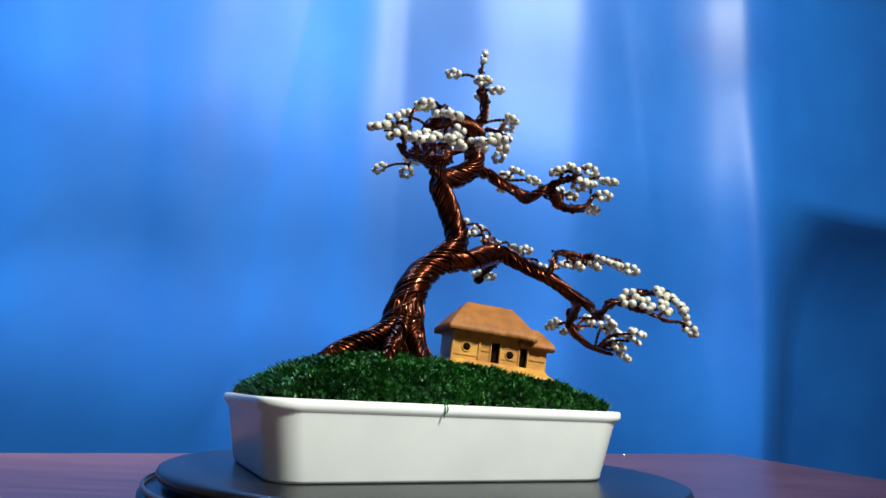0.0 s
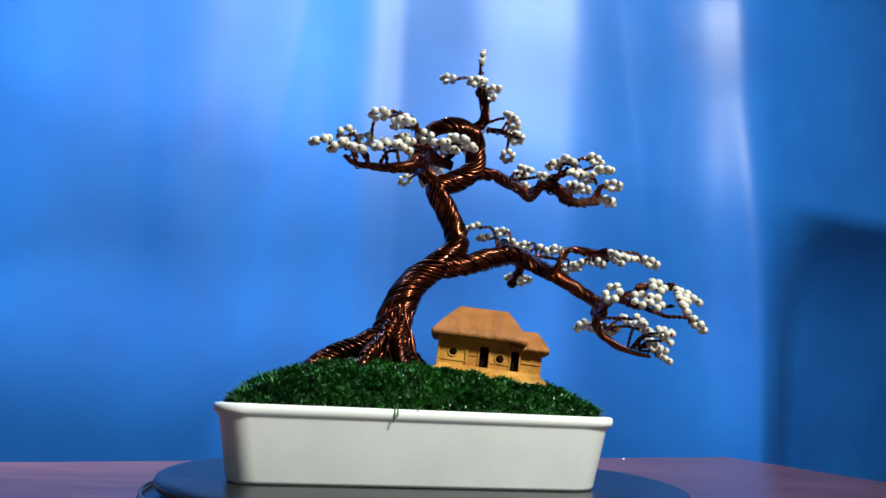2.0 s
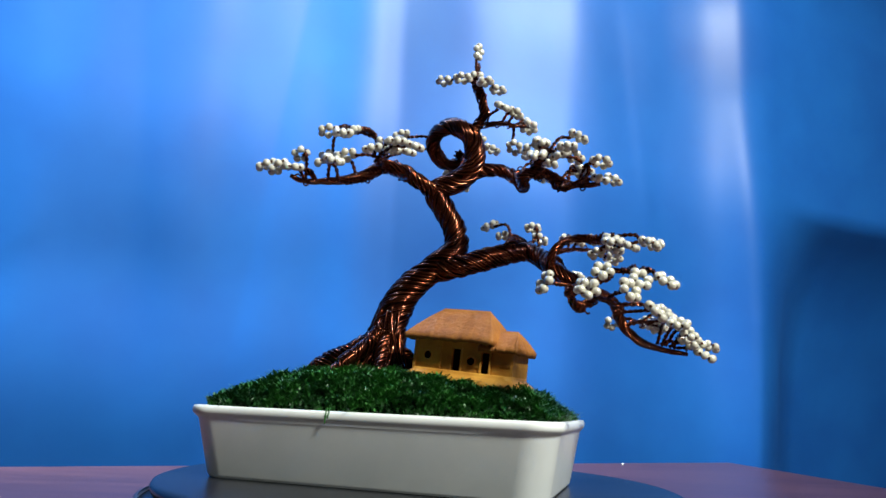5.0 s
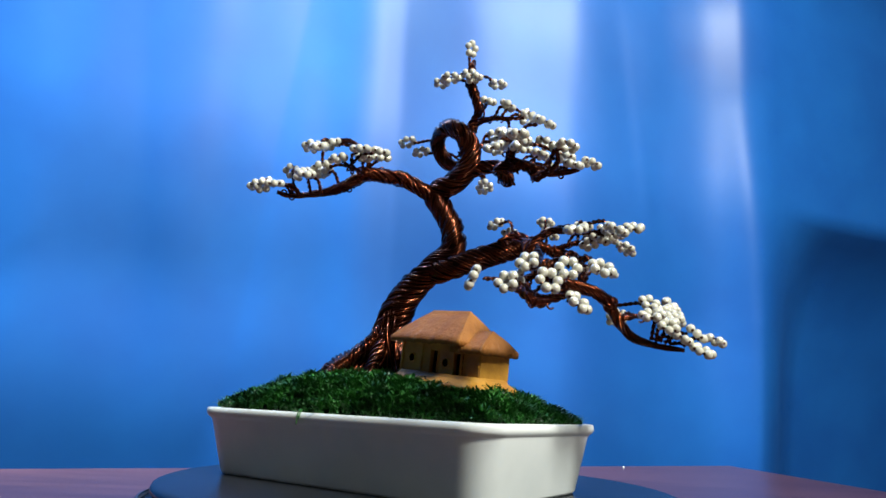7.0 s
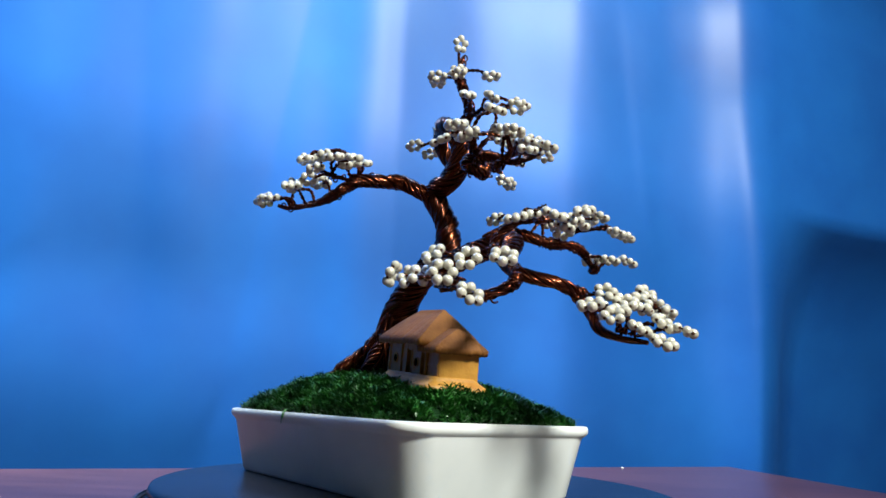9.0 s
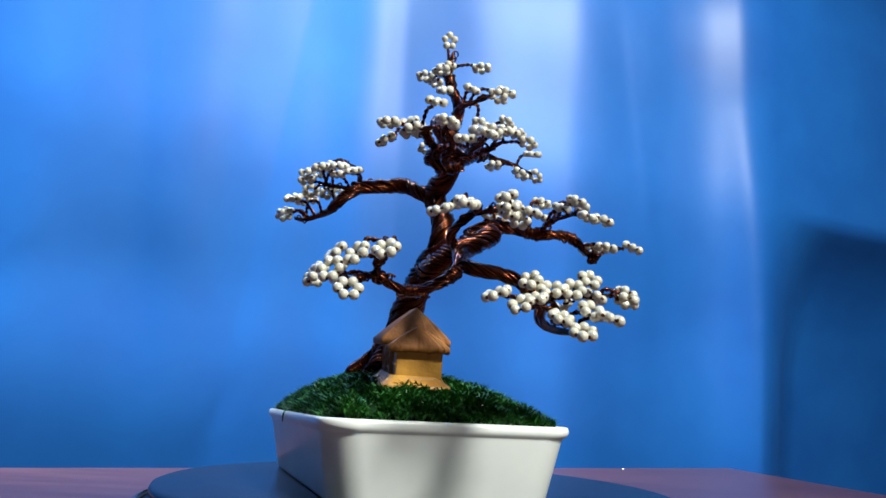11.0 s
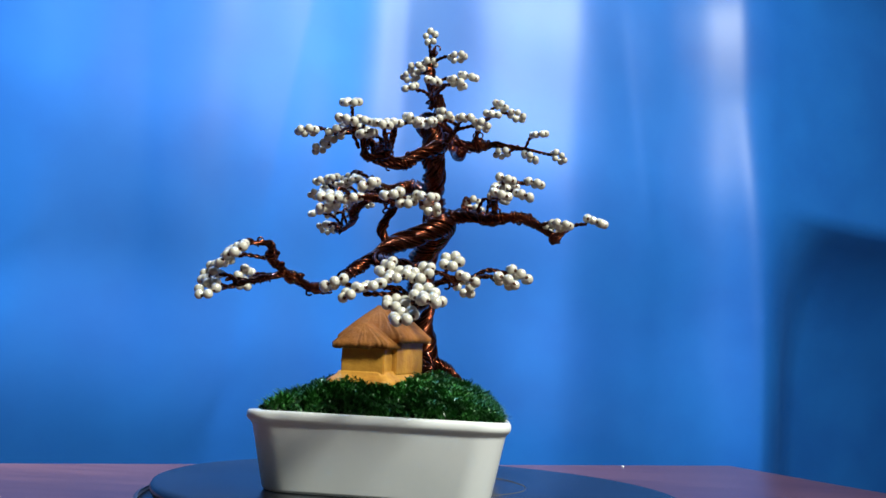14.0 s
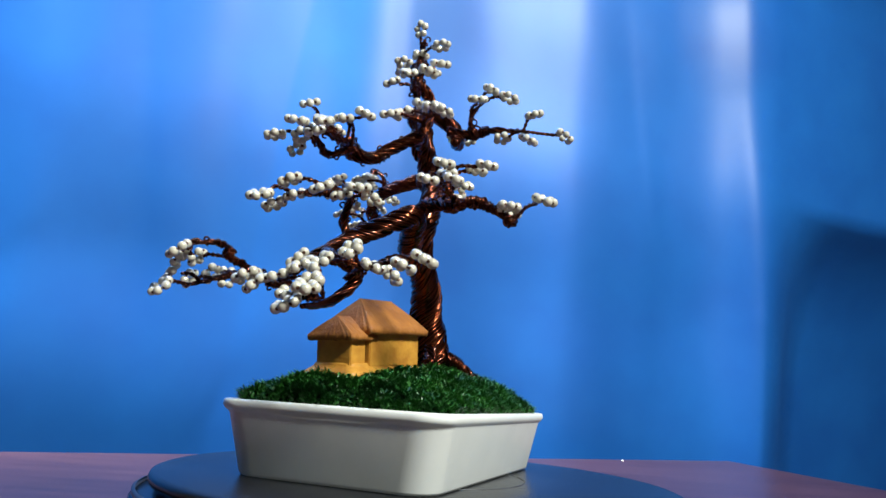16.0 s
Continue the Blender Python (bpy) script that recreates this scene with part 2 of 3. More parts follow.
def pot():
    ob = empty("bonsai_pot", POT_X * MM, POT_Y * MM, POT_Z * MM, "white glazed rectangular ceramic bonsai tray on the turntable", "pot", POT_YAW)
    levels = [(73, 42, 11, 0), (75.6, 44.6, 13, 0.3), (76.4, 45.4, 13.5, 1.5), (80.6, 50.2, 13.5, 24.6), (81.1, 50.7, 13.5, 25.6), (82.2, 51.7, 13.5, 26.6), (82.8, 52.3, 13.5, 27.8), (82.8, 52.3, 13.5, 29.4), (82.4, 51.8, 13, 30.3), (81.0, 50.5, 12, 30.5), (79.6, 49.2, 10.5, 30.0), (78.8, 48.4, 10, 28.5), (74, 43, 9, 3), (71, 41, 9, 2.4)]

    def shell(name, rows, bottom, label=""):
        v, f = [], []
        for a, b, r, z in rows:
            v += [(x * MM, y * MM, z * MM) for x, y in ring_rect(a, b, r)]
        n = len(v) // len(rows)
        for i in range(len(rows) - 1):
            for j in range(n):
                q = (j + 1) % n
                f.append((i * n + j, i * n + q, (i + 1) * n + q, (i + 1) * n + j))
        if bottom:
            f.append(tuple(range(n))[::-1])
        part(name, v, f, CERAMIC, ob, label)
    shell("wall", levels[:5], True)
    shell("rim", levels[4:12], False, "rolled white rim")
    shell("inside", levels[11:], False)
    ring = ring_rect(71, 41, 9)
    part("floor_plate", [(x * MM, y * MM, 2.4 * MM) for x, y in ring], [tuple(range(len(ring)))], CERAMIC, ob)
    return ob


def mound(u, w):
    """Height of the turf, in mm above the tray's foot, at u, w in the tray."""
    a, b = min(1.0, abs(u) / 78.9), min(1.0, abs(w) / 48.9)
    edge = max(0.0, 1 - a ** 2.5) * max(0.0, 1 - b ** 2.2)
    return 30.0 + 19.6 * edge ** 0.68 * (1 - 0.0016 * (u + 10)) + 2.6 * math.exp(-((u - 63) / 11) ** 2 - ((w + 12) / 18) ** 2) + 0.9 * noise.noise(Vector((u * 0.06, w * 0.06, 1.0)))


def to_tray(x, y):
    c, s = math.cos(math.radians(POT_YAW)), math.sin(math.radians(POT_YAW))
    dx, dy = x - POT_X, y - POT_Y
    return c * dx + s * dy, -s * dx + c * dy


def turf():
    ob = empty("artificial_grass", POT_X * MM, POT_Y * MM, (POT_Z + 28) * MM, "mound of dark green plastic grass filling the tray", "grass", POT_YAW)
    v, f = [], []
    nu, nw = 64, 42
    for j in range(nw + 1):
        for i in range(nu + 1):
            u, w = -78 + 156 * i / nu, -48.4 + 96.8 * j / nw
            # rounded corners
            au, aw = abs(u), abs(w)
            if au > 64 and aw > 34.4:
                k = math.hypot(au - 64, aw - 34.4)
                if k > 14:
                    u = math.copysign(64 + (au - 64) * 14 / k, u)
                    w = math.copysign(34.4 + (aw - 34.4) * 14 / k, w)
            v.append((u * MM, w * MM, (-3.0 if i in (0, nu) or j in (0, nw) else mound(u, w) - 28) * MM))
    for j in range(nw):
        for i in range(nu):
            a = j * (nu + 1) + i
            f.append((a, a + 1, a + nu + 2, a + nu + 1))
    part("mat", v, f, TURF, ob)
    rng = random.Random(4)
    hu, hw = to_tray(HOUSE[0], HOUSE[1])
    turn = math.radians(HOUSE[3] - POT_YAW)
    v, f = [], []
    for _ in range(11500):
        u0, w0 = rng.uniform(-79.4, 79.4), rng.uniform(-49.2, 49.2)
        if abs(u0) > 64 and abs(w0) > 34.4 and math.hypot(abs(u0) - 64, abs(w0) - 34.4) > 14.4:
            continue
        size = 1.05 + 0.95 * noise.noise(Vector((u0 * 0.14, w0 * 0.14, 7.0))) + rng.uniform(-0.2, 0.25)
        # trodden short round the house
        hx = math.cos(turn) * (u0 - hu) + math.sin(turn) * (w0 - hw)
        hy = -math.sin(turn) * (u0 - hu) + math.cos(turn) * (w0 - hw)
        low = 0.55 if -6 < hx < 51 and -4 < hy < 30 else 1.0
        edge = 0.85 if abs(u0) > 73 or abs(w0) > 44 else 1.0
        for _ in range(rng.randint(5, 7)):
            u, w = u0 + rng.uniform(-0.5, 0.5), w0 + rng.uniform(-0.5, 0.5)
            z = mound(u, w) - 28.6
            az = rng.uniform(0, 2 * math.pi)
            lean = rng.uniform(0.6, 3.6) * size
            h = rng.uniform(0.9, 3.0) * size * edge * low
            wd = rng.uniform(0.24, 0.52)
            cx, cy = math.cos(az), math.sin(az)
            k = len(v)
            px, py = -cy * wd, cx * wd
            bx, by = u + cx * lean * 0.4, w + cy * lean * 0.4
            tx, ty = u + cx * lean, w + cy * lean
            for a, b, c in ((u - px * 0.7, w - py * 0.7, z), (u + px * 0.7, w + py * 0.7, z), (bx + px, by + py, z + h * 0.7), (bx - px, by - py, z + h * 0.7), (tx + px * 0.5, ty + py * 0.5, z + h), (tx - px * 0.5, ty - py * 0.5, z + h)):
                v.append((a * MM, b * MM, c * MM))
            f += [(k, k + 1, k + 2, k + 3), (k + 3, k + 2, k + 4, k + 5)]
    tagged(part("grass_blades", v, f, GRASS, ob, "shiny plastic grass blades", smooth=False), kind="stuff")
    # a tuft hanging over the rim
    for uu, length in ((-13, 3.8), (-11.8, 1.6)):
        v, f = [], []
        c = smooth_path([(uu, -47.5, 2.4), (uu + 0.4, -50.5, 3.6), (uu + 0.9, -52.6, 1.2), (uu + 0.5, -52.5, 1.2 - length)], 0.6) * MM
        tube(c, 0.0003, 4, v, f)
        part("hanging_blade", v, f, GRASS, ob)
    return ob


HOUSE = (10.6, -21.6, 11.4 + 56.0, 13.5)


def hip_roof(x0, x1, y0, y1, z0, rx0, rx1, ry, z1, thick, wob, seed):
    """A thatched hip roof with grooves and a ragged eave, as verts and faces in mm."""
    rng = random.Random(seed)
    n = 40
    eave = []
    for (ax, ay), (bx, by) in (((x0, y0), (x1, y0)), ((x1, y0), (x1, y1)), ((x1, y1), (x0, y1)), ((x0, y1), (x0, y0))):
        for k in range(n):
            eave.append((ax + (bx - ax) * k / n, ay + (by - ay) * k / n))
    m = len(eave)
    v, f = [], []
    cx, cy = (x0 + x1) / 2, (y0 + y1) / 2
    # round the four corners a little
    soft = []
    for i in range(m):
        a, b, c = eave[i - 1], eave[i], eave[(i + 1) % m]
        soft.append(((a[0] + 2 * b[0] + c[0]) / 4, (a[1] + 2 * b[1] + c[1]) / 4))
    raw = [rng.uniform(-1.4, 1.4) for _ in range(m)]
    groove = [(raw[i - 1] + 2 * raw[i] + raw[(i + 1) % m]) / 4 + 0.45 * rng.uniform(-1, 1) for i in range(m)]
    inner = [(cx + (x - cx) * 0.84, cy + (y - cy) * 0.80, z0 + thick * 0.1) for x, y in soft]
    low = [(x + rng.uniform(-1, 1) * wob * 0.6, y + rng.uniform(-1, 1) * wob * 0.6, z0 - 0.3 + groove[i] * wob) for i, (x, y) in enumerate(soft)]
    high = [(cx + (x - cx) * 1.012, cy + (y - cy) * 1.012, z0 + thick * 0.6 + groove[i] * wob * 0.6) for i, (x, y, _) in enumerate(low)]
    rings = [inner, low, high]
    for s in (0.12, 0.28, 0.46, 0.64, 0.82, 0.94, 1.0):
        ring = []
        for i, (x, y, z) in enumerate(high):
            tx = min(max(x, rx0), rx1)
            bow = 0.16 * math.sin(math.pi * s) * thick
            top = 0.5 if s == 1.0 else 0.0
            g = groove[i] * wob * 0.45 * (1 - s) ** 0.8 + rng.uniform(-1, 1) * wob * 0.12
            ring.append((x + (tx - x) * s, y + (ry - y) * s * (1 - 0.06 * top), z + (z1 - z) * s + bow + g))
        rings.append(ring)
    for r in rings:
        v += [(x * MM, y * MM, z * MM) for x, y, z in r]
    for i in range(len(rings) - 1):
        for j in range(m):
            q = (j + 1) % m
            f.append((i * m + j, i * m + q, (i + 1) * m + q, (i + 1) * m + j))
    f.append(tuple(range(m))[::-1])
    f.append(tuple((len(rings) - 1) * m + j for j in range(m)))
    return v, f


def house():
    ob = empty("model_house", 0, 0, 0, "small ochre resin model of a thatched farmhouse on the grass", "model house")
    ob.matrix_basis = house_pose()

    def box(name, mat, label, *b, bevel=0.25):
        bm = bmesh.new()
        add_box(bm, *[c * MM for c in b], bevel * MM)
        return bm_part(name, bm, mat, ob, label)
    v, f = hip_roof(-2.6, 41.6, -1.6, 28.2, 17.4, 9.0, 32.5, 13.8, 33.4, 3.6, 0.34, 3)
    part("roof", v, f, THATCH, ob, "brown thatched hip roof")
    v, f = hip_roof(34, 52.2, 1.2, 26.0, 14.6, 39.0, 47.5, 13.4, 25.0, 3.2, 0.30, 5)
    part("annex_roof", v, f, THATCH, ob, "lower brown thatched roof of the annex")
    v, f = [], []
    rows = ((0.6, -7.0), (0.1, -1.0), (0.0, 0.2), (0.5, 1.2), (1.6, 2.1), (2.8, 3.0), (3.5, 4.0), (3.9, 4.8))
    for inset, z in rows:
        v += [((25.3 + x) * MM, (13.1 + y) * MM, (z + 0.18 * noise.noise(Vector((x * 0.2, y * 0.2, z)))) * MM) for x, y in ring_rect(28.2 - inset, 14.8 - inset, 3.4, 5)]
    n = len(v) // len(rows)
    for i in range(len(rows) - 1):
        f += [(i * n + j, i * n + (j + 1) % n, (i + 1) * n + (j + 1) % n, (i + 1) * n + j) for j in range(n)]
    f += [tuple(range(n))[::-1], tuple((len(rows) - 1) * n + j for j in range(n))]
    part("plinth", v, f, PLASTER, ob, "flared ochre base")
    box("wall", PLASTER, "", 1.2, 38.6, 6.2, 25.2, 3.2, 19.4, bevel=0.4)
    # front wall, left open at its two doorways
    for x0, x1, z0, z1 in ((1.2, 20.4, 3.2, 19.4), (25.2, 34.9, 3.2, 19.4), (20.4, 25.2, 14.6, 19.4), (34.9, 39.4, 14.0, 17.4)):
        box("wall_panel", PLASTER, "", x0, x1, 3.7, 6.0, z0, z1, bevel=0.12)
    # black boards stand in for the shade inside the doorways
    for x0, x1, z1 in ((20.4, 25.2, 14.5), (34.9, 39.3, 13.9)):
        box("doorway", OPENING_SHADE, "doorway, its shade a black board", x0 + 0.1, x1 - 0.1, 5.6, 6.3, 3.3, z1, bevel=0.05)
        for x in (x0 - 0.5, x1 - 0.3):
            box("door_post", PLASTER, "", x, x + 0.8, 3.2, 4.4, 3.4, z1 + 0.6, bevel=0.15)
    for x in (0.9, 14.0):
        box("pilaster", PLASTER, "", x, x + 1.3, 3.0, 4.2, 3.4, 19.0)
    for x0, x1, z in ((2.4, 14.0, 6.4), (2.4, 14.0, 13.8), (29.9, 34.4, 7.0), (25.4, 28.6, 7.0), (15.3, 19.9, 9.6)):
        box("rail", PLASTER, "", x0, x1, 3.3, 4.1, z, z + 0.9, bevel=0.15)
    box("annex_wall", PLASTER, "", 39.6, 49.6, 4.4, 23.6, 3.2, 16.6, bevel=0.4)
    box("rail", PLASTER, "", 40.0, 49.2, 3.9, 4.8, 8.8, 9.7, bevel=0.15)
    # black discs on the wall stand in for the shade of the window holes
    for x, z in ((8.2, 10.6), (30.1, 9.6)):
        v, f = [], []
        lathe([(0.01 * MM, 0.5 * MM), (1.85 * MM, 0.5 * MM), (1.85 * MM, 0.0)], 20, v, f)
        v = [(x * MM + a, 3.6 * MM + 0.4 * MM - c, z * MM + b) for a, b, c in v]
        part("round_window", v, f, OPENING_SHADE, ob, "round window, its shade a black disc")
        v, f = [], []
        a = np.linspace(0, 2 * math.pi, 21)
        tube(np.array([(x + 2.1 * math.cos(t), 3.5, z + 2.1 * math.sin(t)) for t in a]) * MM, 0.34 * MM, 6, v, f)
        part("window_rim", v, f, PLASTER, ob)
    return ob


def house_pose():
    return pose(HOUSE[0] * MM, HOUSE[1] * MM, HOUSE[2] * MM, 0, 5.0, HOUSE[3])


# ---- the wire tree ----
TREE_BASE = (-13.0, -13.0, 66.0)


def local(p):
    """From millimetres round the turntable's axis, height over camera level, to the tree's space."""
    return np.array([p[0] - TREE_BASE[0], p[1] - TREE_BASE[1], p[2] + 56.0 - TREE_BASE[2]])


def wire_bundle(name, nodes, radii, strands, wire, twist, tree, seed, label=""):
    """A limb wound from copper wires: a core, and strands that spiral round it."""
    rng = random.Random(seed)
    c = smooth_path([local(n) for n in nodes])
    s = np.linspace(0, 1, len(c))
    seg = np.r_[0, np.cumsum(np.linalg.norm(np.diff(c, axis=0), axis=1))]
    # nodes are spread by length, so radii follow node index
    r = np.interp(s, np.linspace(0, 1, len(radii)), radii)
    wire = wire * np.clip(r / 2.6, 0.6, 1.0)
    r = r * (0.66 if name == "branch" else 0.86) * np.array([1 + 0.10 * noise.noise(Vector((q * 0.13, seed * 3.1, 0.0))) for q in seg])
    _, n, b = frames_on(c)
    v, f = [], []
    tube(c * MM, (r - wire * 0.6) * MM, 10, v, f)
    for k in range(strands):
        ph = 2 * math.pi * k / strands + rng.uniform(-0.12, 0.12)
        w1, w2 = rng.uniform(0.02, 0.08), rng.uniform(0, 6.28)
        ang = ph + twist * seg + 0.35 * np.sin(seg * w1 + w2)
        rr = r + wire * (rng.uniform(-0.25, 0.5) + 0.35 * np.sin(seg * 0.11 + w2 * 2))
        p = c + rr[:, None] * (np.cos(ang)[:, None] * n + np.sin(ang)[:, None] * b)
        tube(p * MM, wire * MM * rng.uniform(0.9, 1.1), 6, v, f)
    # short tight bindings of thin wire
    for _ in range(max(1, int(seg[-1] / 14)) if strands < 12 else 0):
        q0 = rng.uniform(0.1, 0.85) * seg[-1]
        q = np.linspace(q0, min(seg[-1], q0 + rng.uniform(3.5, 8.0)), 70)
        at = lambda y: np.stack([np.interp(q, seg, y[:, k]) for k in range(3)], 1)
        cc, nn, bb = at(c), at(n), at(b)
        ang = (q - q0) * rng.uniform(4.0, 5.5)
        rr = np.interp(q, seg, r + wire * 0.9) + 0.25 * np.sin(ang * 0.37)
        tube((cc + rr[:, None] * (np.cos(ang)[:, None] * nn + np.sin(ang)[:, None] * bb)) * MM, 0.42 * MM, 5, v, f)
    # loose curls of wire ends
    for _ in range(int(seg[-1] / 5) if strands < 12 and name == "branch" else 0):
        i = rng.randrange(len(c) // 5, len(c))
        a = rng.uniform(0, 2 * math.pi)
        o = math.cos(a) * n[i] + math.sin(a) * b[i]
        tg = c[min(i + 1, len(c) - 1)] - c[i - 1]
        tg = tg / (np.linalg.norm(tg) + 1e-9)
        size = rng.uniform(0.7, 1.5)
        q = np.linspace(0, rng.uniform(3.6, 5.8), 14)
        p = c[i] + (r[i] + size * 0.5 - size * np.cos(q))[:, None] * o + (size * np.sin(q))[:, None] * tg
        tube(p * MM, 0.42 * MM, 5, v, f)
    return part(name, v, f, COPPER, tree, label)


def root_wires(tree):
    """Single wires that cross one another over the trunk's flared foot and run out into the grass."""
    rng = random.Random(21)
    for k in range(30):
        a0 = math.radians(170 + 190 * k / 30 + rng.uniform(-8, 8))
        a1 = a0 + rng.uniform(-0.75, 0.75)
        top = rng.uniform(34, 46)
        reach = rng.uniform(13, 21)
        nodes = []
        for s, rad in ((0, 7.0), (0.25, 9.6), (0.6, 11.6), (0.85, 0.5 * (12 + reach)), (1, reach)):
            a = a0 + (a1 - a0) * s
            lean = (1 - s) * (top - 22) / 24
            nodes.append(local((-13.5 + 3.4 * lean + rad * math.cos(a), -13 + 1.5 * lean + rad * math.sin(a), top + (12.5 - top) * s ** 0.85)))
        c = smooth_path(nodes, 1.0)
        q = np.linspace(0, 1, len(c))
        c = c + np.stack([np.sin(q * 9 + k), np.cos(q * 7 + 2 * k), np.sin(q * 8 + 3 * k)], 1) * 0.5
        v, f = [], []
        tube(c * MM, 0.58 * MM, 6, v, f)
        part("root_wire", v, f, COPPER, tree)


def wire_knot(tree, centre, size, seed):
    """A small ball of wire wound round a bend or a branch's end."""
    rng = random.Random(seed)
    c = local(centre)
    v, f = [], []
    q = np.linspace(0, 2 * math.pi, 25)
    for _ in range(9):
        a = np.array([rng.uniform(-1, 1) for _ in range(3)])
        a /= np.linalg.norm(a)
        b = np.cross(a, [rng.uniform(-1, 1) for _ in range(3)])
        b /= np.linalg.norm(b)
        ring = c + size * rng.uniform(0.75, 1.05) * (np.cos(q)[:, None] * a + np.sin(q)[:, None] * b * rng.uniform(0.7, 1)) + np.array([rng.uniform(-0.25, 0.25) for _ in range(3)]) * size
        tube(ring * MM, 0.5 * MM, 6, v, f)
    part("knot", v, f, COPPER, tree, "tangled knot of copper wire")


def bead_mesh():
    bm = bmesh.new()
    bmesh.ops.create_uvsphere(bm, u_segments=14, v_segments=9, radius=1.84 * MM)
    me = bpy.data.meshes.new("pearl")
    bm.to_mesh(me)
    bm.free()
    me.materials.append(PEARL)
    me.materials.append(HOLE)
    me.polygons.foreach_set("use_smooth", [True] * len(me.polygons))
    # poles coloured dark for the shaded bore and the wire in it
    for p in me.polygons:
        if abs(p.center.z) > 1.76 * MM:
            p.material_index = 1
    return me


BEAD = bead_mesh()


def flower(tree, start, tip, seed):
    """A twisted twig from start to a ring of pearl beads at tip."""
    rng = random.Random(seed)
    a, b = local(start), local(tip)
    d = b - a
    dist = np.linalg.norm(d)
    out = d / (dist + 1e-6)
    # rising twigs climb first and then reach out; falling ones reach out first
    along = np.array([0.36, 0.36, 0.80]) if d[2] > 0 else np.array([0.6, 0.6, 0.2])
    mid = a + d * along + np.array([rng.uniform(-1, 1), rng.uniform(-1, 1), rng.uniform(0.2, 1.0)]) * dist * 0.10
    back = b - np.array([out[0], out[1], out[2] * 0.3]) * 4.0
    c = smooth_path([a, mid, back], 0.9)
    seg = np.r_[0, np.cumsum(np.linalg.norm(np.diff(c, axis=0), axis=1))]
    _, n, bb = frames_on(c)
    v, f = [], []
    for k in (0, math.pi):
        ang = k + seg * 1.25
        tube((c + 0.5 * (np.cos(ang)[:, None] * n + np.sin(ang)[:, None] * bb)) * MM, 0.52 * MM, 5, v, f)
    # the ring's wire
    flat = np.array([out[0], out[1], 0.0])
    flat = flat / (np.linalg.norm(flat) + 1e-6)
    side = np.array([-flat[1], flat[0], 0])
    if tip[2] > 180:
        tilt = 1.45
    elif tip[2] > 150:
        tilt = rng.uniform(-0.1, 0.2)
    elif tip[2] > 60:
        tilt = rng.uniform(-0.6, -0.1)
    else:
        # the low blossoms droop, most of all at the outer end
        tilt = rng.uniform(-1.15, -0.8) if tip[0] > 85 and tip[1] < -5 else rng.uniform(-0.85, -0.35)
    fw = flat * math.cos(tilt) + np.array([0, 0, math.sin(tilt)])
    roll = rng.uniform(-0.3, 0.3) * (0.4 if 150 < tip[2] < 180 else 1)
    sd = side * math.cos(roll) + np.cross(fw, side) * math.sin(roll)
    count = rng.choice((5, 5, 6, 6))
    rad = 3.65 if count == 6 else 3.15
    el = rng.uniform(0.8, 0.98)
    ang = np.linspace(0, 2 * math.pi, 19)
    ring = np.array([b + rad * (math.cos(t) * fw + el * math.sin(t) * sd) for t in ang])
    tube(ring * MM, 0.3 * MM, 4, v, f)
    cl = part("pearl_twig", v, f, COPPER, tree, "twisted copper twig with a ring of pearls")
    for k in range(count):
        t = math.pi + 2 * math.pi * (k + 0.5) / count
        p = b + rad * (math.cos(t) * fw + el * math.sin(t) * sd)
        tan = -math.sin(t) * fw + el * math.cos(t) * sd
        ob = new("pearl", BEAD)
        ob.parent = cl
        m = Vector(tan.tolist()).to_track_quat("Z", "Y").to_matrix().to_4x4()
        sc = rng.uniform(0.94, 1.06)
        ob.matrix_basis = Matrix.Translation([float(x) * MM for x in p]) @ m @ Matrix.Diagonal((sc, sc, sc * 0.97, 1))


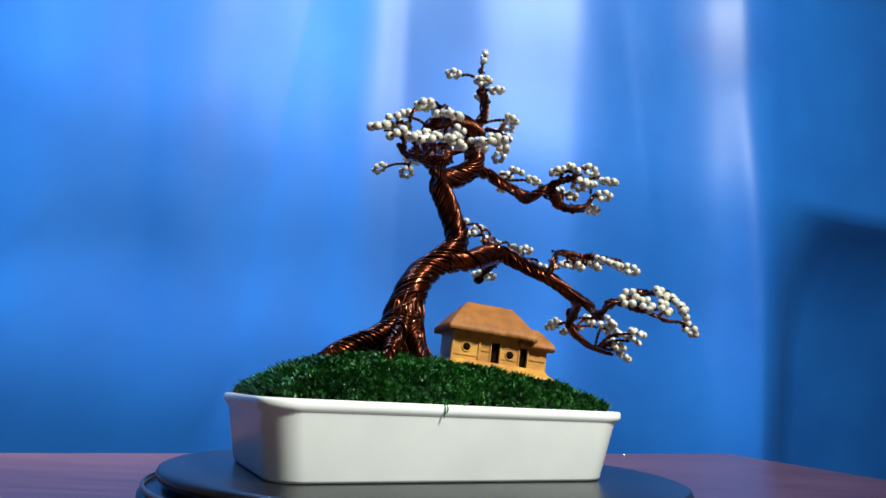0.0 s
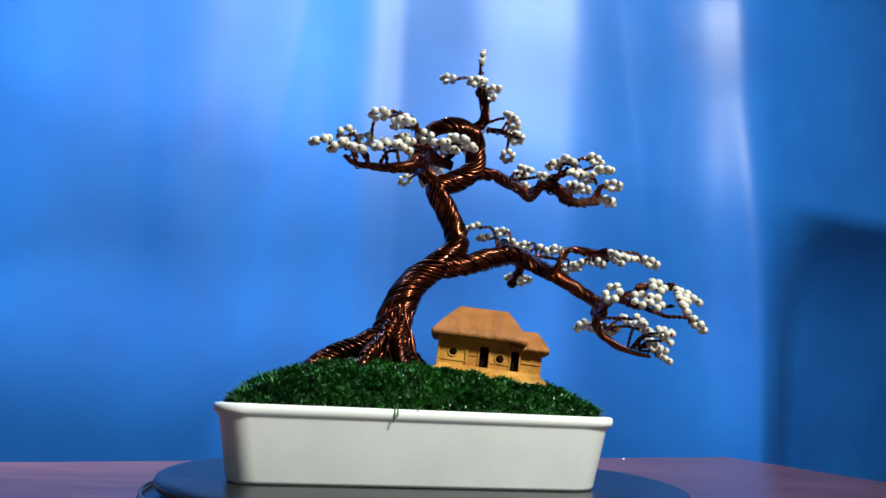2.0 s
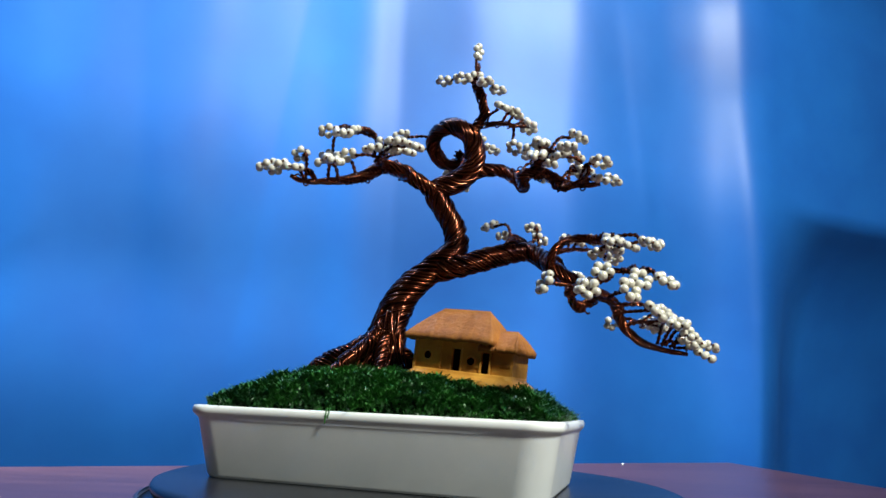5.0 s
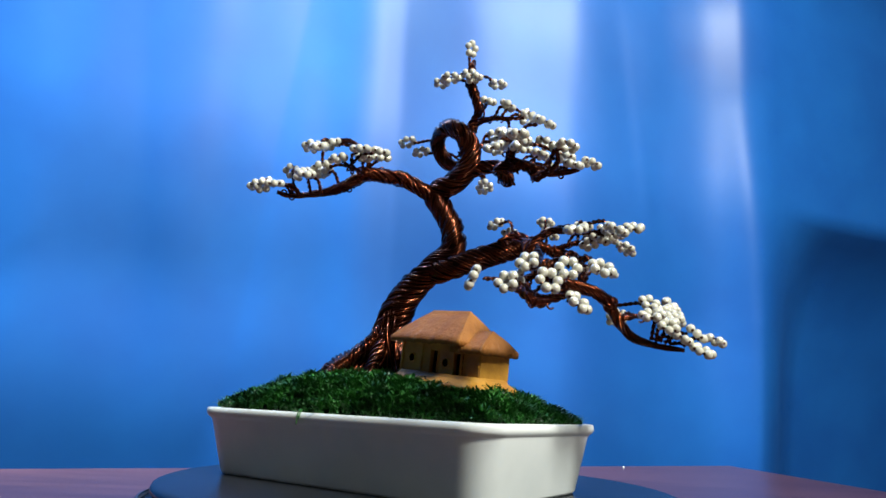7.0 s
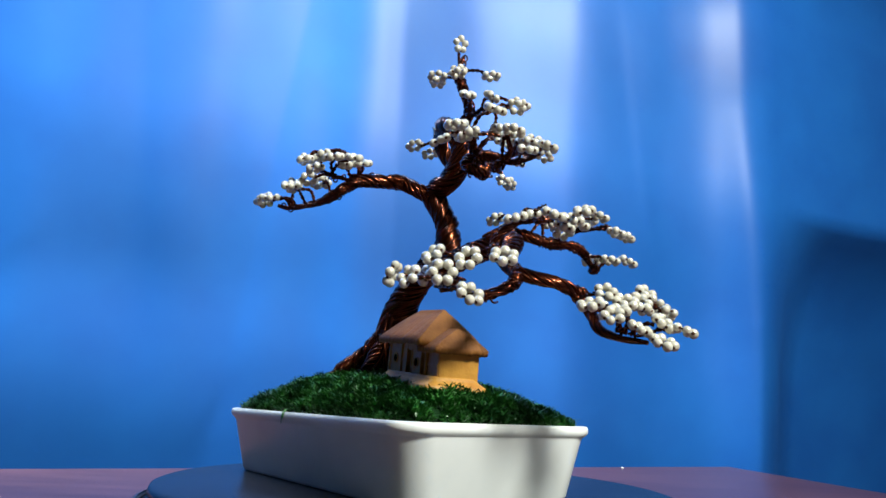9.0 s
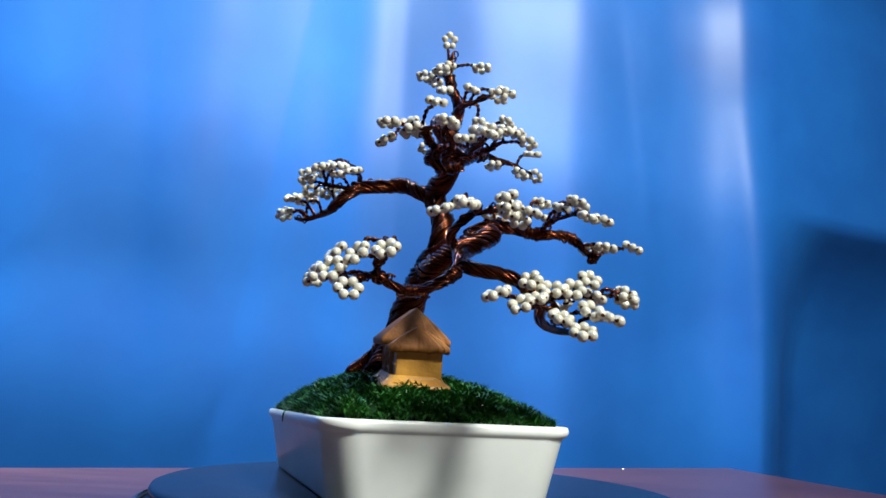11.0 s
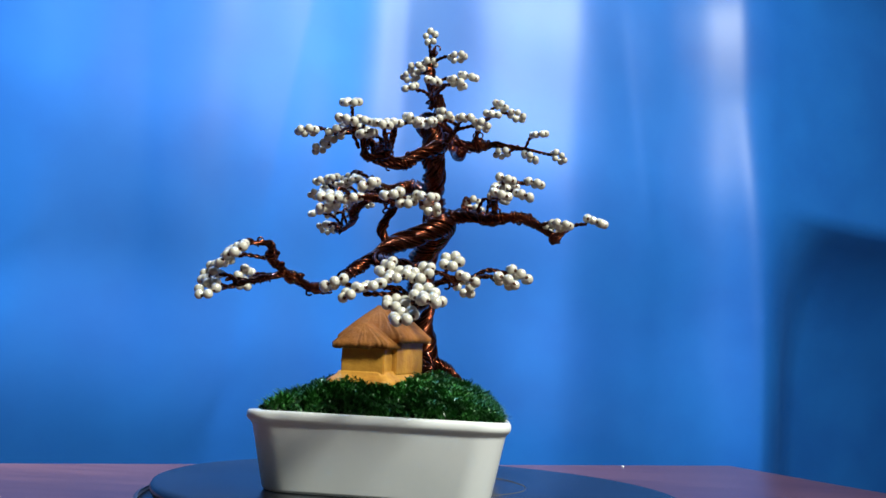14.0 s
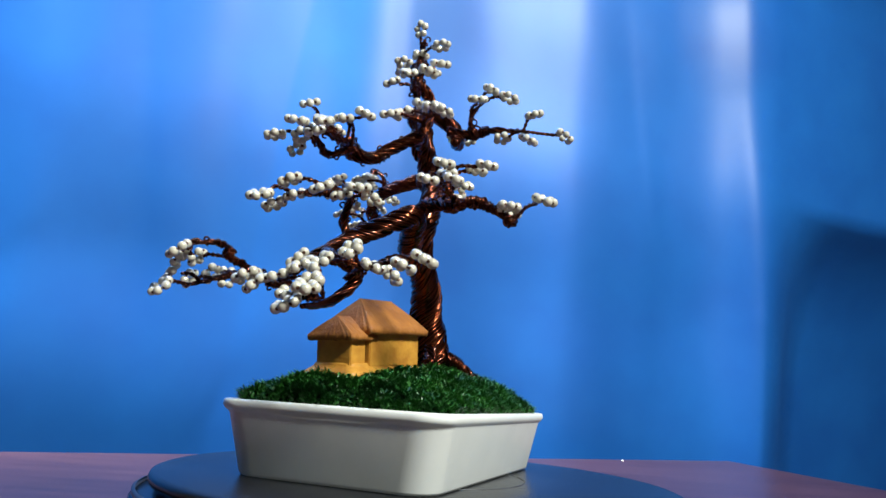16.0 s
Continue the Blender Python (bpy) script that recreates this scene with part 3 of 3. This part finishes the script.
def tree():
    ob = empty("bonsai_tree", TREE_BASE[0] * MM, TREE_BASE[1] * MM, TREE_BASE[2] * MM, "wire bonsai tree of twisted copper with pearl bead blossoms", "bonsai tree")
    wire_bundle("trunk", [(-15.2, -12, 6), (-14.6, -11, 24), (-11.8, -12.2, 37.5), (-6, -7.8, 53.5), (6.1, -0.5, 66.4), (12.8, 6.7, 76.2), (10.5, 7.9, 87.5), (5.8, 5, 97.6), (2.6, 1.3, 107.1), (13.1, 7.6, 113.4), (19.9, 10.2, 120.3), (20.4, 10.1, 129.5), (20, 4.7, 136.6), (9.5, 2.7, 142.7), (-3, 4.4, 140.8), (-6.5, 8.1, 134.2), (-2.7, 12, 127.5), (5.1, 18.5, 125.4)], [11.8, 10.8, 10, 9.1, 8.3, 7.1, 6.5, 6.2, 6.1, 5.9, 5.9, 5.7, 5.3, 4.8, 4.2, 3.6, 3, 2.4], 26, 0.66, 0.165, ob, 0, "thick trunk wound from copper wire")
    wire_bundle("root", [(-11, -14, 43), (-17, -19, 30), (-25, -25, 22.5), (-35, -31, 18), (-47, -33, 11)], [2.5, 4.2, 4.6, 4.2, 2.8], 8, 0.75, 0.3, ob, 1, "")
    wire_bundle("root", [(-9, -14, 42), (-12, -23, 28), (-15, -31, 20.5), (-16, -38, 15.5), (-17, -42, 9)], [2.5, 3.6, 3.6, 3.2, 2.4], 7, 0.7, -0.32, ob, 2, "")
    wire_bundle("root", [(-7, -12, 42), (-7, -20, 27), (-4, -24, 19), (-1, -28, 13), (1, -30, 8)], [2.5, 3.6, 3.4, 3, 2.2], 7, 0.7, 0.32, ob, 3, "")
    wire_bundle("root", [(-15, -7, 23), (-22, 1, 17), (-30, 7, 9)], [3, 4, 2.6], 7, 0.7, 0.3, ob, 4, "")
    wire_bundle("root", [(-9, -6, 24), (-4, 0, 17), (1, 4, 9)], [3, 3.8, 2.4], 7, 0.7, -0.3, ob, 5, "")
    wire_bundle("root", [(-15, -11, 38), (-25, -13.5, 23), (-37, -16, 15), (-45, -17, 9)], [2.4, 3.6, 3.2, 2.2], 7, 0.7, 0.32, ob, 6, "")
    root_wires(ob)
    wire_bundle("branch", [(16.8, 8.8, 132.2), (19.2, 12.7, 143.7), (24.8, 12.1, 149.3), (23.9, 8.1, 160.6), (21.9, 7.4, 168.9), (22.1, 9, 177.1)], [4.2, 4, 3.6, 2.9, 1.9, 1], 6, 0.6, 0.3, ob, 7, "")
    for k, (start, tip) in enumerate([
        ((24.3, 8.3, 156.3), (22.2, 6.6, 169.0)),
        ((23.3, 6.7, 162.7), (30.8, 4.2, 162.4)),
        ((26.0, 11.3, 146.3), (39.8, 7.2, 147.3)),
        ((23.3, 6.7, 162.7), (22.7, -4.4, 163.3)),
        ((23.0, 6.0, 168.0), (24.2, 23.8, 167.6)),
        ((22.2, 7.0, 171.5), (23.4, 6.9, 183.1)),
        ((23.0, 6.0, 168.0), (6.4, -0.6, 168.3)),
    ]):
        flower(ob, start, tip, 320 + k)
    wire_bundle("branch", [(26, 11, 142), (33, 16, 143), (39, 22, 142), (42, 28, 143)], [2, 1.6, 1.3, 1], 4, 0.5, 0.4, ob, 8, "")
    for k, (start, tip) in enumerate([
        ((33.0, 16.0, 143.0), (39.3, 19.7, 148.5)),
        ((35.0, 18.0, 142.7), (35.5, 36.4, 149.1)),
        ((38.0, 21.0, 142.2), (38.8, 32.4, 145.1)),
        ((35.0, 18.0, 142.7), (35.2, 24.9, 131.9)),
    ]):
        flower(ob, start, tip, 360 + k)
    wire_bundle("branch", [(6.5, 13.4, 131.5), (-1.6, 22, 130), (-9.4, 26.8, 133.4), (-15.4, 30.9, 134.9), (-16.1, 44.5, 130.9)], [2.8, 2.6, 2.2, 1.8, 1.1], 5, 0.6, 0.3, ob, 9, "")
    for k, (start, tip) in enumerate([
        ((0.0, 16.0, 126.0), (-18.3, -6.1, 141.1)),
        ((-11.7, 28.0, 133.5), (-19.2, 3.3, 137.9)),
        ((-1.5, 23.7, 130.5), (10.6, 37.5, 140.6)),
        ((-16.5, 44.0, 131.5), (-13.6, 52.7, 137.0)),
        ((-16.5, 44.0, 131.5), (-34.3, 55.9, 131.8)),
        ((-16.5, 44.0, 131.5), (-15.0, 31.6, 130.2)),
        ((1.5, 30.0, 142.5), (1.2, 37.5, 149.0)),
        ((0.5, 34.0, 145.5), (-5.0, 43.8, 145.2)),
        ((-16.5, 44.0, 131.5), (-17.5, 46.5, 126.8)),
    ]):
        flower(ob, start, tip, 400 + k)
    wire_bundle("branch", [(-1.6, 22, 130), (2.5, 26, 137), (1.5, 30, 142.5), (0.5, 34, 145.5)], [1.6, 1.4, 1.2, 1], 4, 0.5, 0.35, ob, 25, "")
    wire_bundle("branch", [(19.7, 11.6, 117.7), (27.1, 17.4, 118.8), (32.8, 21.9, 117.7), (43.5, 16.7, 110.1), (50.1, 12.1, 104.2), (56, 3, 106), (63, 9, 107.5), (70, 18.5, 104), (77, 22, 102.5), (84, 26, 103)], [4.6, 4.2, 3.8, 3.5, 3.3, 2.9, 2.6, 2.1, 1.6, 1.1], 9, 0.7, 0.25, ob, 10, "")
    for k, (start, tip) in enumerate([
        ((77.0, 22.0, 102.5), (89.0, 28.6, 104.8)),
        ((67.0, 18.0, 104.0), (76.6, 24.7, 111.0)),
        ((74.0, 20.5, 103.5), (87.5, 19.9, 102.9)),
        ((70.3, 19.3, 103.5), (70.3, 30.1, 113.8)),
    ]):
        flower(ob, start, tip, 440 + k)
    wire_bundle("branch", [(50, 10, 104.5), (56, 7, 107), (62, 4.5, 110), (70, 1, 113), (77, -4, 111)], [2.6, 2.2, 2, 1.5, 1], 6, 0.55, 0.3, ob, 11, "")
    for k, (start, tip) in enumerate([
        ((75.8, -3.2, 111.3), (63.8, -1.0, 116.2)),
        ((71.2, 0.2, 112.7), (83.3, 7.3, 120.4)),
        ((77.0, -4.0, 111.0), (88.1, -10.8, 108.6)),
        ((64.7, 3.3, 111.0), (71.4, -5.0, 116.8)),
        ((73.5, -1.5, 112.0), (74.9, -13.7, 106.7)),
        ((70.0, 1.0, 113.0), (78.1, 12.1, 113.4)),
    ]):
        flower(ob, start, tip, 480 + k)
    wire_bundle("branch", [(33, 23, 118), (38, 30, 119), (41, 36, 122)], [2, 1.5, 1.1], 4, 0.5, 0.3, ob, 12, "")
    for k, (start, tip) in enumerate([
        ((41.0, 36.0, 122.0), (45.7, 24.8, 124.1)),
        ((37.2, 28.8, 118.8), (41.0, 38.9, 125.6)),
        ((40.0, 34.0, 121.0), (40.8, 47.0, 120.8)),
        ((39.0, 32.0, 120.0), (55.4, 27.6, 119.8)),
    ]):
        flower(ob, start, tip, 520 + k)
    wire_bundle("branch", [(3, 1.9, 104), (1.6, -6.6, 108.4), (-3.2, -14.7, 113.2), (1.9, -24.4, 110.7), (3.1, -37.9, 108.9), (3, -48.2, 101.4), (-6.4, -55.5, 98.7), (-13.6, -69.4, 95.9), (-16.5, -76, 97.2)], [5.6, 5.2, 4.6, 4.1, 3.5, 2.8, 2.2, 1.4, 0.6], 10, 0.7, 0.22, ob, 13, "")
    for k, (start, tip) in enumerate([
        ((-9.0, -67.0, 96.0), (-16.9, -82.5, 99.4)),
        ((-6.5, -62.5, 96.2), (7.2, -70.8, 101.4)),
        ((-9.0, -67.0, 96.0), (-9.7, -79.5, 99.0)),
        ((-4.0, -58.0, 96.5), (-3.0, -68.8, 104.0)),
        ((-0.7, -50.0, 99.8), (-7.9, -57.0, 109.6)),
        ((-13.6, -69.4, 95.9), (-24.0, -84.0, 101.5)),
        ((-13.6, -69.4, 95.9), (-19.8, -69.0, 110.4)),
    ]):
        flower(ob, start, tip, 560 + k)
    wire_bundle("branch", [(2.5, -37, 109), (3.5, -40, 119), (3, -50, 124), (-2, -58, 122)], [1.8, 1.4, 1.1, 0.8], 4, 0.5, 0.35, ob, 14, "")
    for k, (start, tip) in enumerate([
        ((1.3, -52.7, 123.3), (-6.8, -64.0, 120.5)),
        ((3.2, -45.0, 121.5), (0.7, -57.0, 120.8)),
        ((-2.0, -58.0, 122.0), (-16.8, -54.9, 112.7)),
        ((-1.2, -56.7, 122.3), (6.1, -65.3, 116.0)),
        ((2.8, -38.0, 112.3), (19.1, -38.5, 113.0)),
        ((1.3, -52.7, 123.3), (8.5, -43.0, 117.4)),
    ]):
        flower(ob, start, tip, 600 + k)
    wire_bundle("branch", [(2.5, -38, 108), (10, -46, 107), (16, -53, 106)], [1.8, 1.4, 1], 4, 0.5, 0.35, ob, 15, "")
    for k, (start, tip) in enumerate([
        ((13.0, -49.5, 106.5), (20.7, -60.8, 106.8)),
        ((15.0, -51.8, 106.2), (26.6, -52.7, 111.5)),
        ((6.2, -42.0, 107.5), (17.8, -46.9, 111.3)),
        ((16.0, -53.0, 106.0), (5.4, -62.6, 106.3)),
        ((16.0, -53.0, 106.0), (29.2, -43.6, 111.6)),
    ]):
        flower(ob, start, tip, 640 + k)
    wire_bundle("branch", [(7.6, -0.4, 64.5), (19.6, 6.3, 67), (30.2, 19.6, 73.1), (40.1, 30.9, 76.4), (51.3, 27.4, 70.6), (62.7, 19.8, 63.2), (76.1, 22, 54.3), (82.2, 35.3, 50.2), (81.8, 43.8, 46.9), (82, 49.9, 40.2), (89.2, 50, 32.5), (98.4, 53.5, 28.3), (109.3, 59.1, 26.1)], [7.8, 7.7, 7.6, 7.2, 6.4, 5.5, 4.4, 3.6, 3.1, 2.7, 2.2, 1.5, 0.7], 20, 0.65, 0.2, ob, 16, "")
    for k, (start, tip) in enumerate([
        ((99.0, 54.0, 30.0), (116.0, 33.3, 37.1)),
        ((99.0, 54.0, 30.0), (111.3, 54.8, 30.8)),
        ((103.5, 57.0, 29.0), (116.3, 61.3, 25.8)),
        ((85.9, 44.6, 45.0), (104.3, 45.1, 44.3)),
        ((97.5, 53.3, 30.5), (106.8, 52.0, 40.9)),
        ((103.5, 57.0, 29.0), (117.0, 41.2, 33.7)),
        ((102.0, 56.0, 29.3), (111.1, 65.0, 33.3)),
        ((108.0, 60.0, 28.0), (115.4, 70.2, 30.7)),
        ((100.5, 55.0, 29.7), (112.5, 46.3, 36.6)),
    ]):
        flower(ob, start, tip, 680 + k)
    wire_bundle("branch", [(71, 20.4, 58.6), (84.9, 16.4, 48.1), (85.8, 2.6, 41.7), (89.4, -9.9, 46.6), (103.6, -8, 50.6), (104.8, -5.9, 53.6), (113.4, -1.1, 53.5), (119.7, -3.5, 52.2)], [3.4, 3, 2.6, 2.3, 1.9, 1.5, 1.2, 0.8], 6, 0.6, 0.28, ob, 17, "")
    for k, (start, tip) in enumerate([
        ((103.0, -9.0, 50.5), (110.1, -22.2, 50.5)),
        ((114.3, -4.3, 53.0), (126.2, -2.4, 48.5)),
        ((112.0, -5.0, 54.0), (120.7, -12.8, 47.9)),
    ]):
        flower(ob, start, tip, 720 + k)
    wire_bundle("branch", [(93, -9, 47), (99, -14, 44), (106, -18, 41), (114, -18, 38)], [1.8, 1.6, 1.3, 1], 4, 0.5, 0.35, ob, 18, "")
    for k, (start, tip) in enumerate([
        ((99.0, -14.0, 44.0), (91.2, -32.4, 46.0)),
        ((96.0, -11.5, 45.5), (102.7, -22.4, 44.8)),
        ((103.7, -16.7, 42.0), (108.6, -30.0, 42.5)),
        ((108.7, -18.0, 40.0), (120.3, -21.0, 42.5)),
        ((114.0, -18.0, 38.0), (126.5, -13.4, 35.2)),
    ]):
        flower(ob, start, tip, 760 + k)
    wire_bundle("branch", [(61.4, 19.7, 61.2), (65, 14.7, 69.3), (69.5, 22.9, 77.8), (81.4, 25.5, 76.9), (94.1, 22.3, 74.5)], [2.6, 2.3, 2, 1.6, 1.1], 6, 0.55, 0.3, ob, 19, "")
    for k, (start, tip) in enumerate([
        ((89.3, 21.7, 76.0), (97.2, 12.1, 70.8)),
        ((83.0, 25.0, 77.0), (92.8, 19.8, 74.4)),
        ((93.0, 20.0, 75.0), (109.1, 22.2, 70.1)),
    ]):
        flower(ob, start, tip, 800 + k)
    wire_bundle("branch", [(69, 22, 77), (78, 32, 77), (88, 38, 75)], [1.4, 1.2, 0.9], 4, 0.45, 0.35, ob, 20, "")
    for k, (start, tip) in enumerate([
        ((84.7, 36.0, 75.7), (73.0, 42.4, 74.2)),
        ((75.0, 28.7, 77.0), (83.6, 38.1, 73.9)),
        ((88.0, 38.0, 75.0), (105.3, 36.0, 74.0)),
        ((81.3, 34.0, 76.3), (81.1, 45.2, 76.1)),
        ((81.3, 34.0, 76.3), (92.4, 37.3, 74.6)),
    ]):
        flower(ob, start, tip, 840 + k)
    wire_bundle("branch", [(36.2, 20.5, 76.5), (32.6, 30.2, 82.5), (33.5, 41.6, 81.7), (37.2, 51.5, 78.2), (37.2, 66.1, 77.6), (29.9, 78.2, 69.9)], [4.2, 3.6, 3.2, 2.8, 2.3, 1.3], 8, 0.65, 0.25, ob, 21, "")
    for k, (start, tip) in enumerate([
        ((31.3, 35.3, 80.5), (21.2, 35.8, 88.5)),
        ((35.7, 48.7, 80.5), (27.3, 54.9, 96.2)),
        ((34.0, 42.0, 81.5), (33.3, 52.9, 88.6)),
        ((35.8, 67.3, 75.2), (30.1, 76.7, 73.8)),
        ((30.0, 32.0, 80.0), (15.5, 31.1, 93.7)),
        ((34.9, 69.7, 74.0), (37.8, 83.0, 73.1)),
        ((31.0, 79.0, 69.0), (32.3, 95.6, 74.8)),
    ]):
        flower(ob, start, tip, 880 + k)
    wire_bundle("branch", [(37, 53, 80), (48, 58, 82), (57, 64, 82)], [1.6, 1.3, 0.9], 4, 0.5, 0.35, ob, 22, "")
    for k, (start, tip) in enumerate([
        ((42.5, 55.5, 81.0), (50.9, 61.7, 87.0)),
        ((57.0, 64.0, 82.0), (68.3, 70.0, 78.0)),
        ((49.5, 59.0, 82.0), (58.2, 67.1, 87.9)),
        ((48.0, 58.0, 82.0), (39.0, 71.4, 91.8)),
        ((57.0, 64.0, 82.0), (62.7, 77.0, 78.5)),
    ]):
        flower(ob, start, tip, 920 + k)
    wire_bundle("branch", [(86, 49, 40), (88, 60, 42), (90, 70, 42)], [1.6, 1.3, 0.9], 4, 0.5, 0.35, ob, 23, "")
    for k, (start, tip) in enumerate([
        ((87.3, 56.3, 41.3), (73.0, 58.5, 42.5)),
        ((87.7, 58.2, 41.7), (89.8, 69.0, 41.8)),
        ((88.7, 63.3, 42.0), (104.5, 59.6, 41.5)),
        ((87.7, 58.2, 41.7), (97.3, 66.3, 46.5)),
        ((90.0, 70.0, 42.0), (86.7, 81.4, 41.0)),
        ((90.0, 70.0, 42.0), (79.4, 82.9, 44.7)),
    ]):
        flower(ob, start, tip, 960 + k)
    wire_bundle("branch", [(61.8, 11.4, 109.7), (64, 13.9, 105.8), (66.4, 16.1, 102.6), (74.4, 11, 98.8), (82.7, 14.3, 102.9), (86.1, 11.3, 107.9)], [2.2, 2, 1.8, 1.7, 1.4, 0.9], 5, 0.55, 0.32, ob, 24, "")
    for k, (start, tip) in enumerate([
        ((83.6, 9.5, 108.4), (79.7, -2.7, 109.2)),
        ((80.7, 11.4, 100.2), (91.6, 12.6, 108.2)),
    ]):
        flower(ob, start, tip, 1000 + k)
    for k, (centre, size) in enumerate([((61, 8, 107.5), 3.6), ((-2, 23.5, 131), 3.4), ((30.5, 78, 69.5), 2.4), ((103.8, -7.5, 52), 2.4), ((82, 45, 46.5), 3.2), ((33, 30, 82), 3.6), ((23, 7.5, 163), 2.6), ((3, -39, 109.5), 3.0), ((89, -9.5, 46), 2.8)]):
        wire_knot(ob, centre, size, 70 + k)
    return ob


def crumb():
    """A pale crumb at the back of the table."""
    bm = bmesh.new()
    bmesh.ops.create_icosphere(bm, subdivisions=2, radius=0.0013)
    for v in bm.verts:
        v.co *= 1 + 0.3 * noise.noise(v.co * 900)
        v.co.z *= 0.6
    ob = tagged(bm_part("crumb", bm, CERAMIC, smooth=True), "tiny white crumb lying on the wooden table", "crumb")
    ob.location = (0.222, 0.415, 0.0006)


room()
table()
crumb()
curtain()
platter = turntable()
pot_ob = pot()
turf_ob = turf()
house_ob = house()
tree_ob = tree()


def motions():
    for ob in (platter, pot_ob, turf_ob, house_ob, tree_ob):
        start = ob.matrix_basis.copy()
        walk(ob, [(t, pose(0, 0, 0, 0, 0, a) @ start) for t, a in TURN])


motions()
